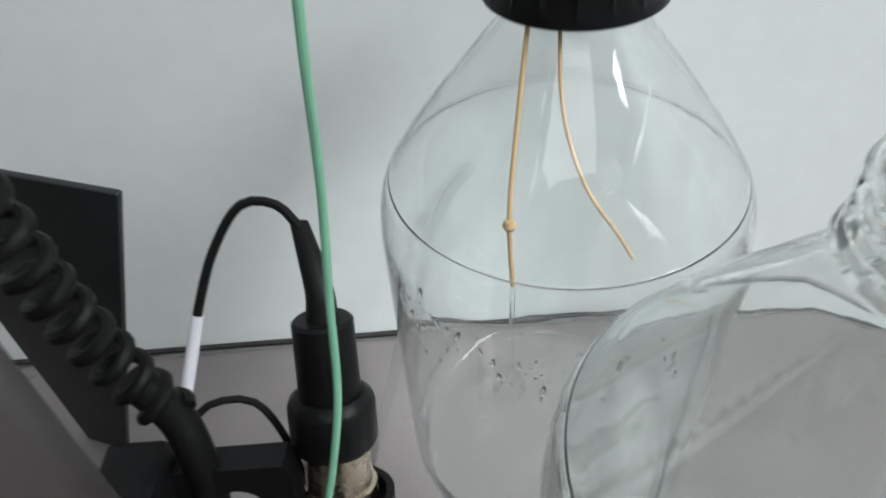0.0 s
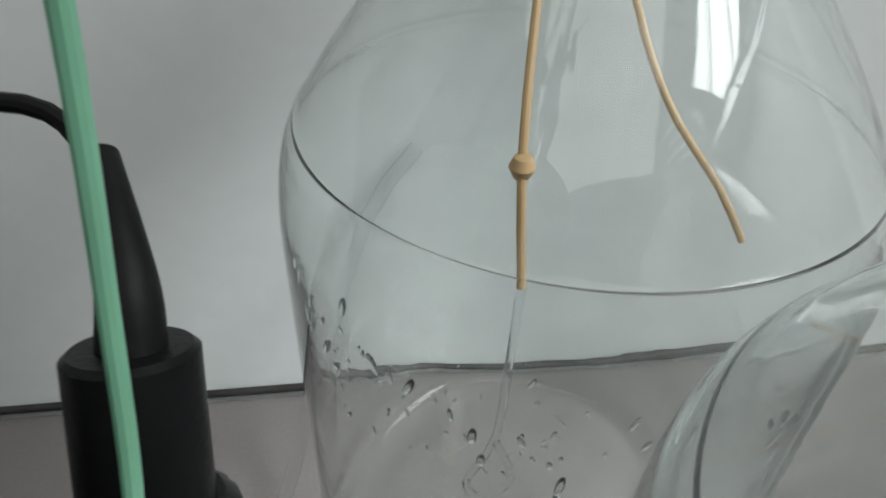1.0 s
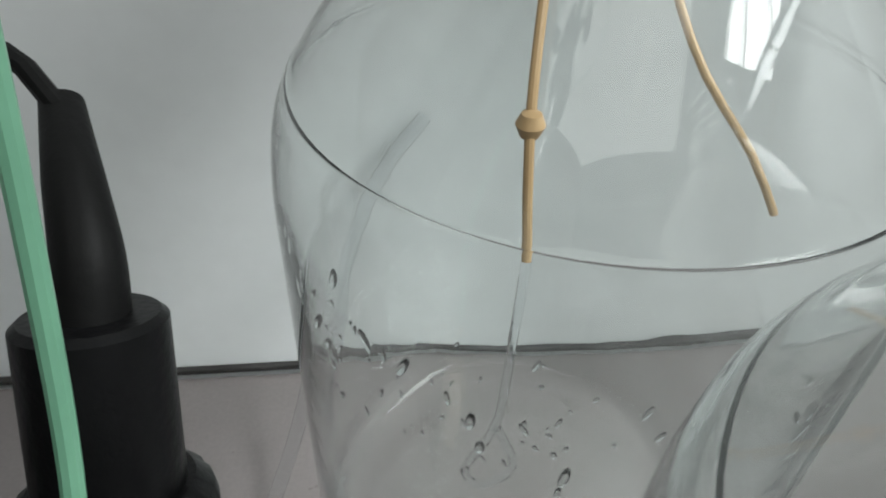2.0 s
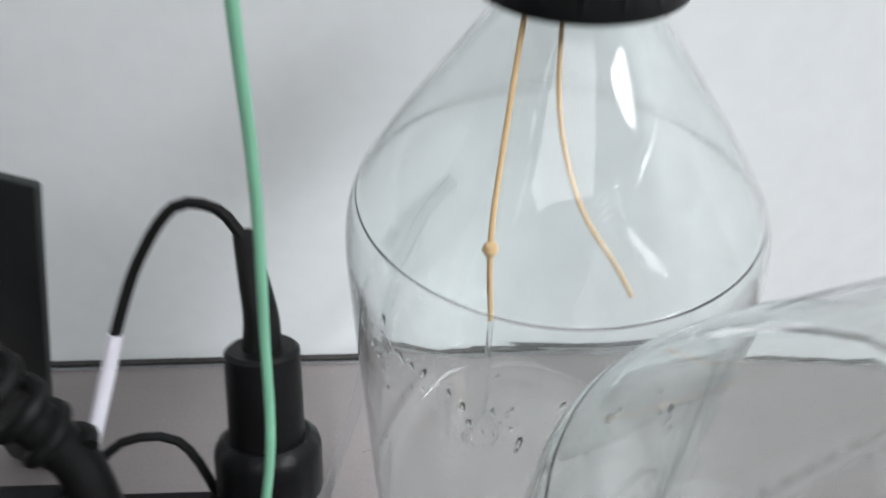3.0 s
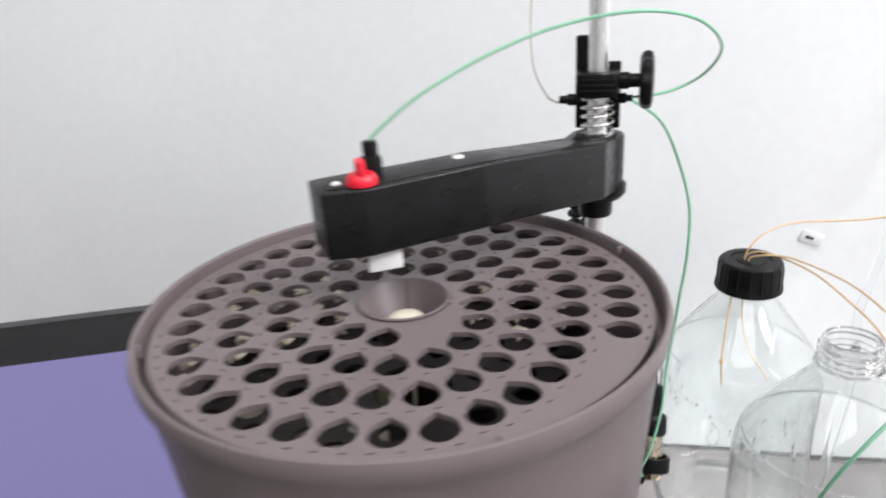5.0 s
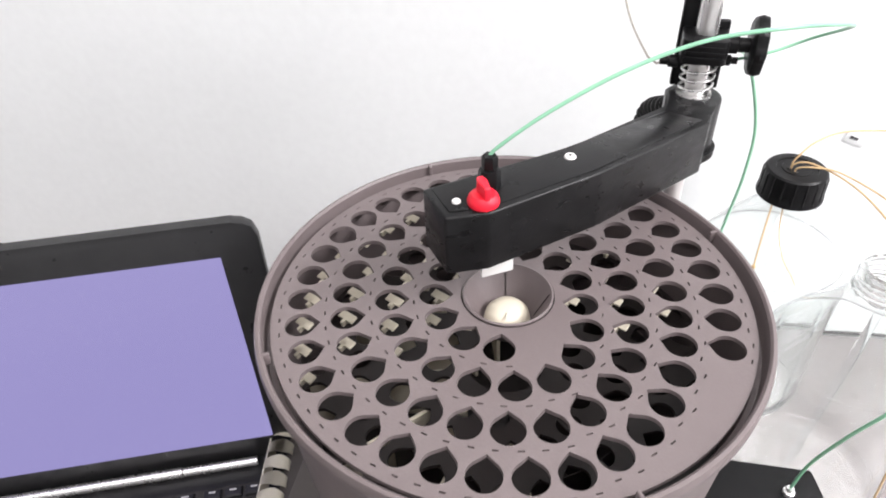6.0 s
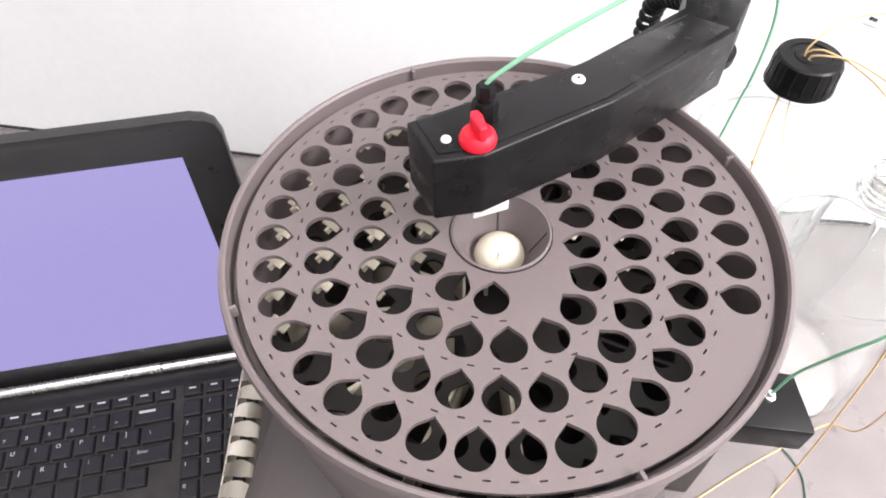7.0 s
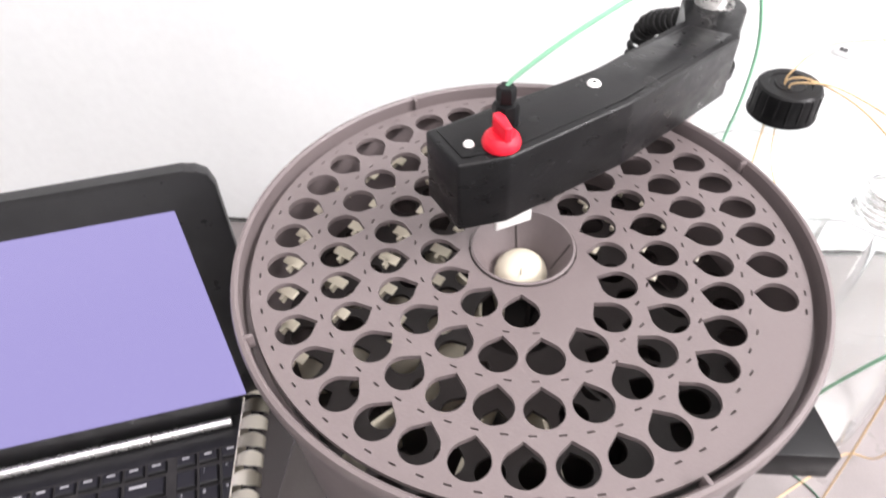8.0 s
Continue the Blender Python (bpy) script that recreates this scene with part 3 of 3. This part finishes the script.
tube("tan_tube", [(-0.0035, -0.0075, 0.2632), (-0.003, -0.008, 0.268), (0.006, -0.012, 0.272), (0.025, -0.018, 0.273), (0.050, -0.039, 0.269), (0.065, -0.063, 0.266), (0.079, -0.088, 0.257), (0.088, -0.114, 0.248), (0.092, -0.138, 0.240), (0.094, -0.160, 0.223), (0.098, -0.185, 0.17), (0.104, -0.195, 0.09), (0.106, -0.190, 0.02), (0.09, -0.178, 0.0012), (0.05, -0.205, 0.0012), (0.006, -0.237, 0.0012), (-0.06, -0.29, 0.0012)], 0.0008, M_TAN, "tan plastic tube arching down to the bench", group="tan tubes")
# the ends inside the bottle
tube("tan_tube", [(-0.012, -0.006, 0.259), (-0.0145, -0.012, 0.245), (-0.0205, -0.031, 0.216), (-0.0250, -0.0480, 0.193), (-0.0245, -0.0543, 0.1713)], 0.00075, M_TAN, "tan plastic tube hanging inside the bottle", group="tan tubes")
thing("tube_clip", lathe([(0.0, -0.0022), (0.0013, -0.0018), (0.0021, 0.0), (0.0014, 0.0016), (0.0, 0.0022)], 16), M_TAN, "tan clip on the hanging tube", "tube clip", at=pose(-0.0251, -0.0490, 0.1905))
tube("tan_tube", [(-0.005, -0.006, 0.259), (-0.0065, -0.012, 0.245), (-0.0080, -0.030, 0.218), (-0.0030, -0.0430, 0.199), (0.0060, -0.0510, 0.186), (0.0110, -0.0535, 0.1775)], 0.0006, M_TAN, "thin tan plastic tube hanging inside the bottle", group="tan tubes")
tube("clear_tube", [(-0.0245, -0.0543, 0.1713), (-0.0248, -0.0540, 0.155), (-0.0250, -0.0510, 0.128), (-0.030, -0.050, 0.112), (-0.025, -0.047, 0.101), (-0.020, -0.050, 0.112), (-0.0245, -0.0505, 0.126)], 0.0008, M_CLEAR, "clear thin tube end inside the bottle")
# clear hose in the open bottle
tube("clear_hose", [(0.150, 0.055, 0.42), (0.138, 0.055, 0.36), (0.120, 0.035, 0.30), (0.092, -0.01, 0.255), (0.071, -0.050, 0.244), (0.058, -0.085, 0.243), (0.046, -0.122, 0.240), (0.036, -0.140, 0.205), (0.022, -0.155, 0.13), (0.012, -0.165, 0.05), (0.01, -0.168, 0.0145)], 0.0030, M_CLEAR, "clear plastic hose standing in the open bottle", "hose", seg=14)
tube("clear_hose", [(-0.03, 0.0735, 0.125), (-0.045, 0.071, 0.105), (-0.062, 0.06, 0.07), (-0.078, 0.03, 0.022), (-0.09, 0.0, 0.0032), (-0.10, -0.05, 0.003), (-0.105, -0.10, 0.003)], 0.0026, M_CLEAR, "clear plastic hose behind the capped bottle", "hose", seg=12)
# green tubes
tube("green_tube", [(*fit_at, ARM_TOP + 0.013), (-0.2225, -0.3110, 0.449), (-0.203, -0.306, 0.464), (-0.175, -0.295, 0.478), (-0.146, -0.285, 0.487), (-0.115, -0.277, 0.490), (-0.090, -0.254, 0.483), (-0.074, -0.212, 0.466), (-0.078, -0.180, 0.448), (-0.095, -0.180, 0.440), (-0.113, -0.190, 0.4395)], 0.0008, M_GREEN, "thin green tube looping from arm to clamp")
tube("green_tube", [(-0.1215, -0.191, 0.4395), (-0.112, -0.160, 0.432), (-0.087, -0.105, 0.402), (-0.0665, -0.0830, 0.347), (-0.0635, -0.0800, 0.305), (-0.0670, -0.0800, 0.262), (-0.0695, -0.0800, 0.232), (-0.0730, -0.0835, 0.200), (-0.0755, -0.0930, 0.170), (-0.0840, -0.1035, 0.135), (-0.0905, -0.1075, 0.120), (-0.0890, -0.1080, 0.113)], 0.0011, M_GREEN, "thin green tube dropping to the sensor clamp")
tube("green_tube", [(-0.0180, -0.2390, 0.149), (-0.0170, -0.2440, 0.185), (-0.0120, -0.2570, 0.235), (0.0, -0.2630, 0.273), (0.030, -0.2480, 0.302), (0.060, -0.2360, 0.322), (0.110, -0.2450, 0.335), (0.25, -0.32, 0.35)], 0.0011, M_GREEN, "thin green tube rising from the valve box")
tube("green_tube", [(-0.02, -0.24, 0.11), (0.018, -0.185, 0.03), (0.024, -0.19, 0.0012), (0.036, -0.200, 0.0012), (0.052, -0.216, 0.0012), (0.060, -0.239, 0.0012), (0.05, -0.275, 0.0012), (0.0, -0.30, 0.0012)], 0.0007, M_GREEND, "dark green tube curled on the bench")
tube("grey_tube", [(-0.165, 0.03, 0.62), (-0.175, -0.06, 0.52), (-0.172, -0.14, 0.460), (-0.158, -0.196, 0.441), (-0.150, -0.1975, 0.4405)], 0.0006, mat("grey_tubing", (0.35, 0.33, 0.29), 0.35), "thin grey tube entering the clamp")

# ---- sensor plug in its clamp ----
PX, PY, PZ = -0.0812, -0.0647, 0.1745
plug = holder("sensor_plug", "black cable plug on a nickel sensor body in a clamp", "sensor", pose(PX, PY, PZ, -24, 2.0, 0) @ Matrix.Diagonal((1.22, 1.22, 1.16, 1)))
part("plug_body", lathe([(0.0, 0.0), (0.0066, 0.0), (0.0074, -0.0008), (0.0077, -0.023), (0.0, -0.023)], 40), M_BLACK, plug, "smooth black plug body")
part("collar", lathe([(0.0, -0.0205), (0.0086, -0.0206), (0.0104, -0.0222), (0.0109, -0.024), (0.0109, -0.034), (0.0100, -0.0358), (0.0, -0.0358)], 60, wobble=lambda r, z, a: r * (1 - (0.025 if math.cos(10 * a) > 0.8 and r > 0.0095 else 0))), M_BLACK, plug, "black grip collar")
part("sensor_body", lathe([(0.0, -0.035), (0.0084, -0.035), (0.0086, -0.048), (0.0096, -0.0485), (0.0098, -0.066), (0.0090, -0.0672), (0.0, -0.0672)], 48), M_NICKEL, plug, "bright nickel sensor body")
boot = curve_points([(0.0, 0.0, -0.0005), (0.0, 0.001, 0.006), (-0.002, 0.005, 0.0135), (-0.005, 0.0118, 0.0210)], 0.0015)
part("strain_boot", sweep(boot, lambda f: 0.0039 - 0.0016 * f, 20), M_RUBBER, plug, "tapered black rubber boot")
wire = curve_points([(-0.0861, -0.0442, 0.1917), (-0.0930, -0.0385, 0.1967), (-0.1035, -0.0385, 0.1975), (-0.1135, -0.0450, 0.1860), (-0.1200, -0.0550, 0.1720), (-0.1240, -0.0630, 0.1600), (-0.1290, -0.0780, 0.1440), (-0.1330, -0.0870, 0.1330)], 0.003)
tubelet = thing("sensor_cable", sweep(wire, 0.0015, 10), M_RUBBER, "thin black cable arching from the plug", "cable")
part("white_sleeve", sweep(curve_points([(-0.1205, -0.0560, 0.1705), (-0.1240, -0.0630, 0.1600), (-0.1290, -0.0780, 0.1440)], 0.002), 0.0020, 12), M_SLEEVE, tubelet, "white marker sleeve")
tube("thin_cable", [(-0.1270, -0.0830, 0.1460), (-0.1190, -0.0750, 0.1510), (-0.1060, -0.0730, 0.1480), (-0.0970, -0.0810, 0.1360), (-0.0950, -0.0870, 0.1160), (-0.1010, -0.0930, 0.0560), (-0.1060, -0.0980, 0.0012)], 0.0012, M_RUBBER, "thin black cable behind the clamp", "cable")

holder_ob = holder("sensor_clamp", "black plastic clamp holding the sensor beside the case", "clamp", pose(-0.119, -0.099, -0.004))
bar = bmesh.new()
bar = plate_with_holes([(-0.020, -0.017), (0.024, -0.017), (0.026, -0.014), (0.026, 0.014), (0.024, 0.017), (-0.020, 0.017)], [disc_outline(0.009, 0.0005, 0.0082, 28)], -0.005, 0.005)
part("clamp_plate", bar, M_BLACK, holder_ob, "black plate with a round opening", at=pose(0, 0.004, 0.134, 75, 0, 0))
part("clamp_head", box(-0.026, -0.008, -0.012, 0.012, 0.118, 0.158, 0.002), M_BLACK, holder_ob)
part("clamp_knob", lathe([(0.0, 0.0), (0.008, 0.0), (0.0092, 0.002), (0.0092, 0.010), (0.008, 0.012), (0.0, 0.012)], 10), M_BLACK, holder_ob, at=pose(-0.026, -0.003, 0.148, 0, -70, 20))
part("clamp_jaw", lathe([(0.0121, -0.008), (0.0145, -0.008), (0.0145, 0.004), (0.0121, 0.004)], 32, closed=True), M_BLACK, holder_ob, at=pose(0.0384, 0.0073, 0.1212, -24, 2, 0))
part("screw_stud", lathe([(0.0, 0.0), (0.004, 0.0), (0.004, 0.006), (0.0, 0.006)], 12), M_BLACK, holder_ob, at=pose(0.028, -0.006, 0.112, 60, 0, 0))
part("post", box(-0.022, -0.013, -0.006, 0.004, 0.004, 0.12, 0.001), M_BLACK, holder_ob)
part("arm_low", box(0.004, 0.010, -0.004, 0.002, 0.004, 0.122, 0.001), M_BLACK, holder_ob)
coil = [Vector((-0.1125, -0.118, 0.004)), Vector((-0.1125, -0.118, 0.05)), Vector((-0.1115, -0.117, 0.108))]
thing("cream_coil", sweep(coil_line(coil, 0.0062, 18, 16), 0.0028, 8), M_CREAM, "cream coiled plastic tube below the clamp", "coiled tube")

# ---- tag on the wall ----
tag = holder("wall_tag", "small clear tag with dark marks stuck on the wall", "tag", pose(0.067, WALL_Y, 0.253, 0, 0, 0))
part("film", box(-0.008, 0.012, -0.0012, -0.0003, -0.006, 0.006, 0.0003), mat("tag_film", (0.79, 0.81, 0.81), 0.25), tag, at=pose(0, 0, 0, 0, 18, 0))
for dx, w in ((-0.0032, 0.0006), (-0.0014, 0.0009), (0.0010, 0.0008), (0.0030, 0.0006)):
    part("mark", box(dx - w, dx + w, -0.0016, -0.0012, -0.0015, 0.0015), M_DARKMARK, tag, at=pose(0, 0, 0, 0, 18, 0))

# ---- laptop ----
LX, LY, TURN = -0.412, -0.187, 20.5
laptop = holder("laptop", "black open laptop with a lit lavender screen", "laptop", pose(LX, LY, 0, 0, 0, TURN))
WID = 0.375
part("base", box(-WID, 0.0, -0.235, 0.006, 0.003, 0.027, 0.003), M_LAPTOP, laptop, "black keyboard base")
for fx in (-0.35, -0.02):
    for fy in (-0.22, -0.01):
        part("foot", box(fx - 0.01, fx + 0.01, fy - 0.004, fy + 0.004, 0.0, 0.0035), M_RUBBER, laptop)
part("hinge_bar", sweep([Vector((-WID + 0.045, -0.0085, 0.0312)), Vector((-0.119, -0.0085, 0.0312))], 0.0046, 20), M_STEEL, laptop, "bright metal hinge bar")
part("hinge_bar", sweep([Vector((-0.118, -0.0085, 0.0310)), Vector((-0.050, -0.0085, 0.0310))], 0.0042, 20), M_STEEL, laptop, "bright metal hinge bar")
lid_turn = pose(0, 0.004, 0.030, -3, 0, 0)
LH = 0.264
corner = 0.014
lid_out = [(-WID, -0.002), (0.0, -0.002), (0.0, LH - 0.016), (-0.003, LH - 0.006), (-0.010, LH - 0.001), (-0.018, LH), (-WID + 0.018, LH), (-WID + 0.010, LH - 0.001), (-WID + 0.003, LH - 0.006), (-WID, LH - 0.016)]
bm = prism(lid_out, -0.004, 0.006, 0.0015)
bmesh.ops.rotate(bm, cent=(0, 0, 0), matrix=Matrix.Rotation(radians(90), 3, "X"), verts=bm.verts[:])
lid = part("lid", bm, M_LAPTOP, laptop, "black screen lid", at=lid_turn)
part("screen", box(-WID + 0.022, -0.031, -0.0068, -0.0061, 0.026, LH - 0.030), M_SCREEN, lid, "lit lavender screen")
part("webcam", box(-WID / 2 - 0.006, -WID / 2 + 0.006, -0.0066, -0.006, LH - 0.016, LH - 0.012), M_SEAL, lid)
part("power_button", box(-0.046, -0.037, -0.026, -0.018, 0.0262, 0.0275, 0.0005), mat("pale_button", (0.42, 0.36, 0.47), 0.4), laptop, "pale lilac power button")
part("key_bed", box(-WID + 0.012, -0.016, -0.142, -0.029, 0.0268, 0.0273), M_SEAL, laptop)
KP = 0.0188
key_mesh = {}


def key(x, y, w, d):
    code = (round(w, 4), round(d, 4))
    if code not in key_mesh:
        bm = bmesh.new()
        vs = []
        for k, (z, s) in enumerate(((0.0273, 0.0), (0.0300, 0.0008), (0.0308, 0.0018))):
            vs.append([bm.verts.new((sx * (w / 2 - s), sy * (d / 2 - s), z)) for sx, sy in ((-1, -1), (1, -1), (1, 1), (-1, 1))])
        for a, b in zip(vs, vs[1:]):
            for i in range(4):
                bm.faces.new((a[i], a[(i + 1) % 4], b[(i + 1) % 4], b[i]))
        bm.faces.new(vs[-1])
        key_mesh[code] = mesh_of("key", bm, M_KEY, False)
    ob = new("key", key_mesh[code])
    ob.parent = laptop
    ob.matrix_basis = Matrix.Translation((x, y, 0))
    return ob


legend_cache = {}


def legend(text, x, y, size, parent_key):
    """Printed letters on a key, as flat meshes."""
    if (text, size) not in legend_cache:
        cu = bpy.data.curves.new("legend", "FONT")
        cu.body, cu.size, cu.align_x, cu.align_y = text, size, "CENTER", "CENTER"
        cu.resolution_u = 2
        tmp = bpy.data.objects.new("tmp", cu)
        scene.collection.objects.link(tmp)
        dg = bpy.context.evaluated_depsgraph_get()
        me = bpy.data.meshes.new_from_object(tmp.evaluated_get(dg))
        bpy.data.objects.remove(tmp)
        me.materials.clear()
        me.materials.append(M_LEGEND)
        legend_cache[text, size] = me
    ob = new("legend", legend_cache[text, size])
    ob.parent = parent_key
    ob.matrix_basis = Matrix.Translation((x, y, 0.0311))


PAD = -0.024  # right end of the number pad
y_f = -0.037
for c in range(4):
    ob = key(PAD - 0.0095 - KP * (3 - c), y_f, KP - 0.002, 0.0110)
    part("legend_bar", box(-0.003, 0.003, 0.001, 0.0025, 0.0309, 0.0312), M_LEGEND, ob)
names = (("", "/", "*", "-"), ("7", "8", "9", "+"), ("4", "5", "6", ""), ("1", "2", "3", ""), ("0", "", ".", ""))
for r, row in enumerate(names):
    for c, text in enumerate(row):
        ob = key(PAD - 0.0095 - KP * (3 - c), y_f - 0.0175 - KP * r, KP - 0.002, KP - 0.002)
        if text:
            legend(text, -0.0035, 0.0035, 0.0052, ob)
MAIN = PAD - 4 * KP - 0.006
for c in range(14):
    ob = key(MAIN - 0.009 - 0.0186 * c, y_f, 0.0166, 0.0110)
    part("legend_bar", box(-0.0035, 0.0035, 0.001, 0.0025, 0.0309, 0.0312), M_LEGEND, ob)
ob = key(MAIN - 0.0185, y_f - 0.0175, 2 * KP - 0.004, KP - 0.002)
part("legend_bar", box(-0.012, 0.002, 0.002, 0.0042, 0.0309, 0.0312), M_LEGEND, ob)
for c, text in enumerate(("=", "-", "0", "9", "8", "7", "6", "5", "4", "3", "2", "1")):
    ob = key(MAIN - 0.0370 - 0.0095 - KP * c, y_f - 0.0175, KP - 0.002, KP - 0.002)
    legend(text, -0.003, -0.003, 0.0048, ob)
ob = key(MAIN - 0.0135, y_f - 0.0175 - KP, 0.0265, KP - 0.002)
legend("\\", -0.006, 0.001, 0.0052, ob)
for c, text in enumerate(("]", "[", "P", "O", "I", "U", "Y", "T", "R", "E", "W", "Q")):
    ob = key(MAIN - 0.0275 - 0.0095 - KP * c, y_f - 0.0175 - KP, KP - 0.002, KP - 0.002)
    legend(text, -0.003, 0.003, 0.0056, ob)
ob = key(MAIN - 0.0185, y_f - 0.0175 - 2 * KP, 2 * KP - 0.003, KP - 0.002)
legend("Enter", -0.006, 0.003, 0.0042, ob)
for c, text in enumerate(("'", ";", "L", "K", "J", "H", "G", "F", "D", "S", "A")):
    ob = key(MAIN - 0.0375 - 0.0095 - KP * c, y_f - 0.0175 - 2 * KP, KP - 0.002, KP - 0.002)
    legend(text, -0.003, 0.003, 0.0056, ob)
for c in range(12):
    key(MAIN - 0.028 - KP * c, y_f - 0.0175 - 3 * KP, KP - 0.002, KP - 0.002)

# ---- comb-bound manual lying on the laptop's edge ----
book = holder("comb_bound_manual", "grey manual with a white plastic comb binding", "manual", pose(-0.4195, -0.268, 0.0455, 0, 18, 10.7))
part("cover", box(0.006, 0.104, -0.12, 0.10, -0.006, 0.006, 0.001), M_BASE, book, "grey cover and pages")
ring_mesh = None
for k in range(13):
    if ring_mesh is None:
        ring = bmesh.new()
        pts = [Vector((0.0125 * math.cos(radians(d)), 0.0, 0.0115 * math.sin(radians(d)))) for d in range(-50, 251, 15)]
        half = [0.0074 - 0.0026 * abs(math.cos(radians(d))) for d in range(-50, 251, 15)]
        lefts = [ring.verts.new(p + Vector((0, -h, 0))) for p, h in zip(pts, half)]
        rights = [ring.verts.new(p + Vector((0, h, 0))) for p, h in zip(pts, half)]
        for i in range(len(pts) - 1):
            ring.faces.new((lefts[i], lefts[i + 1], rights[i + 1], rights[i]))
        bmesh.ops.solidify(ring, geom=ring.faces[:], thickness=0.0011)
        ring_mesh = mesh_of("comb_ring", ring, M_COMB)
    ob = new("comb_ring", ring_mesh)
    ob.parent = book
    ob.matrix_basis = pose(0.0, -0.108 + 0.0168 * k, 0.0)
part("comb_spine", box(-0.0128, -0.0112, -0.118, 0.102, -0.008, 0.002, 0.0006), M_COMB, book)
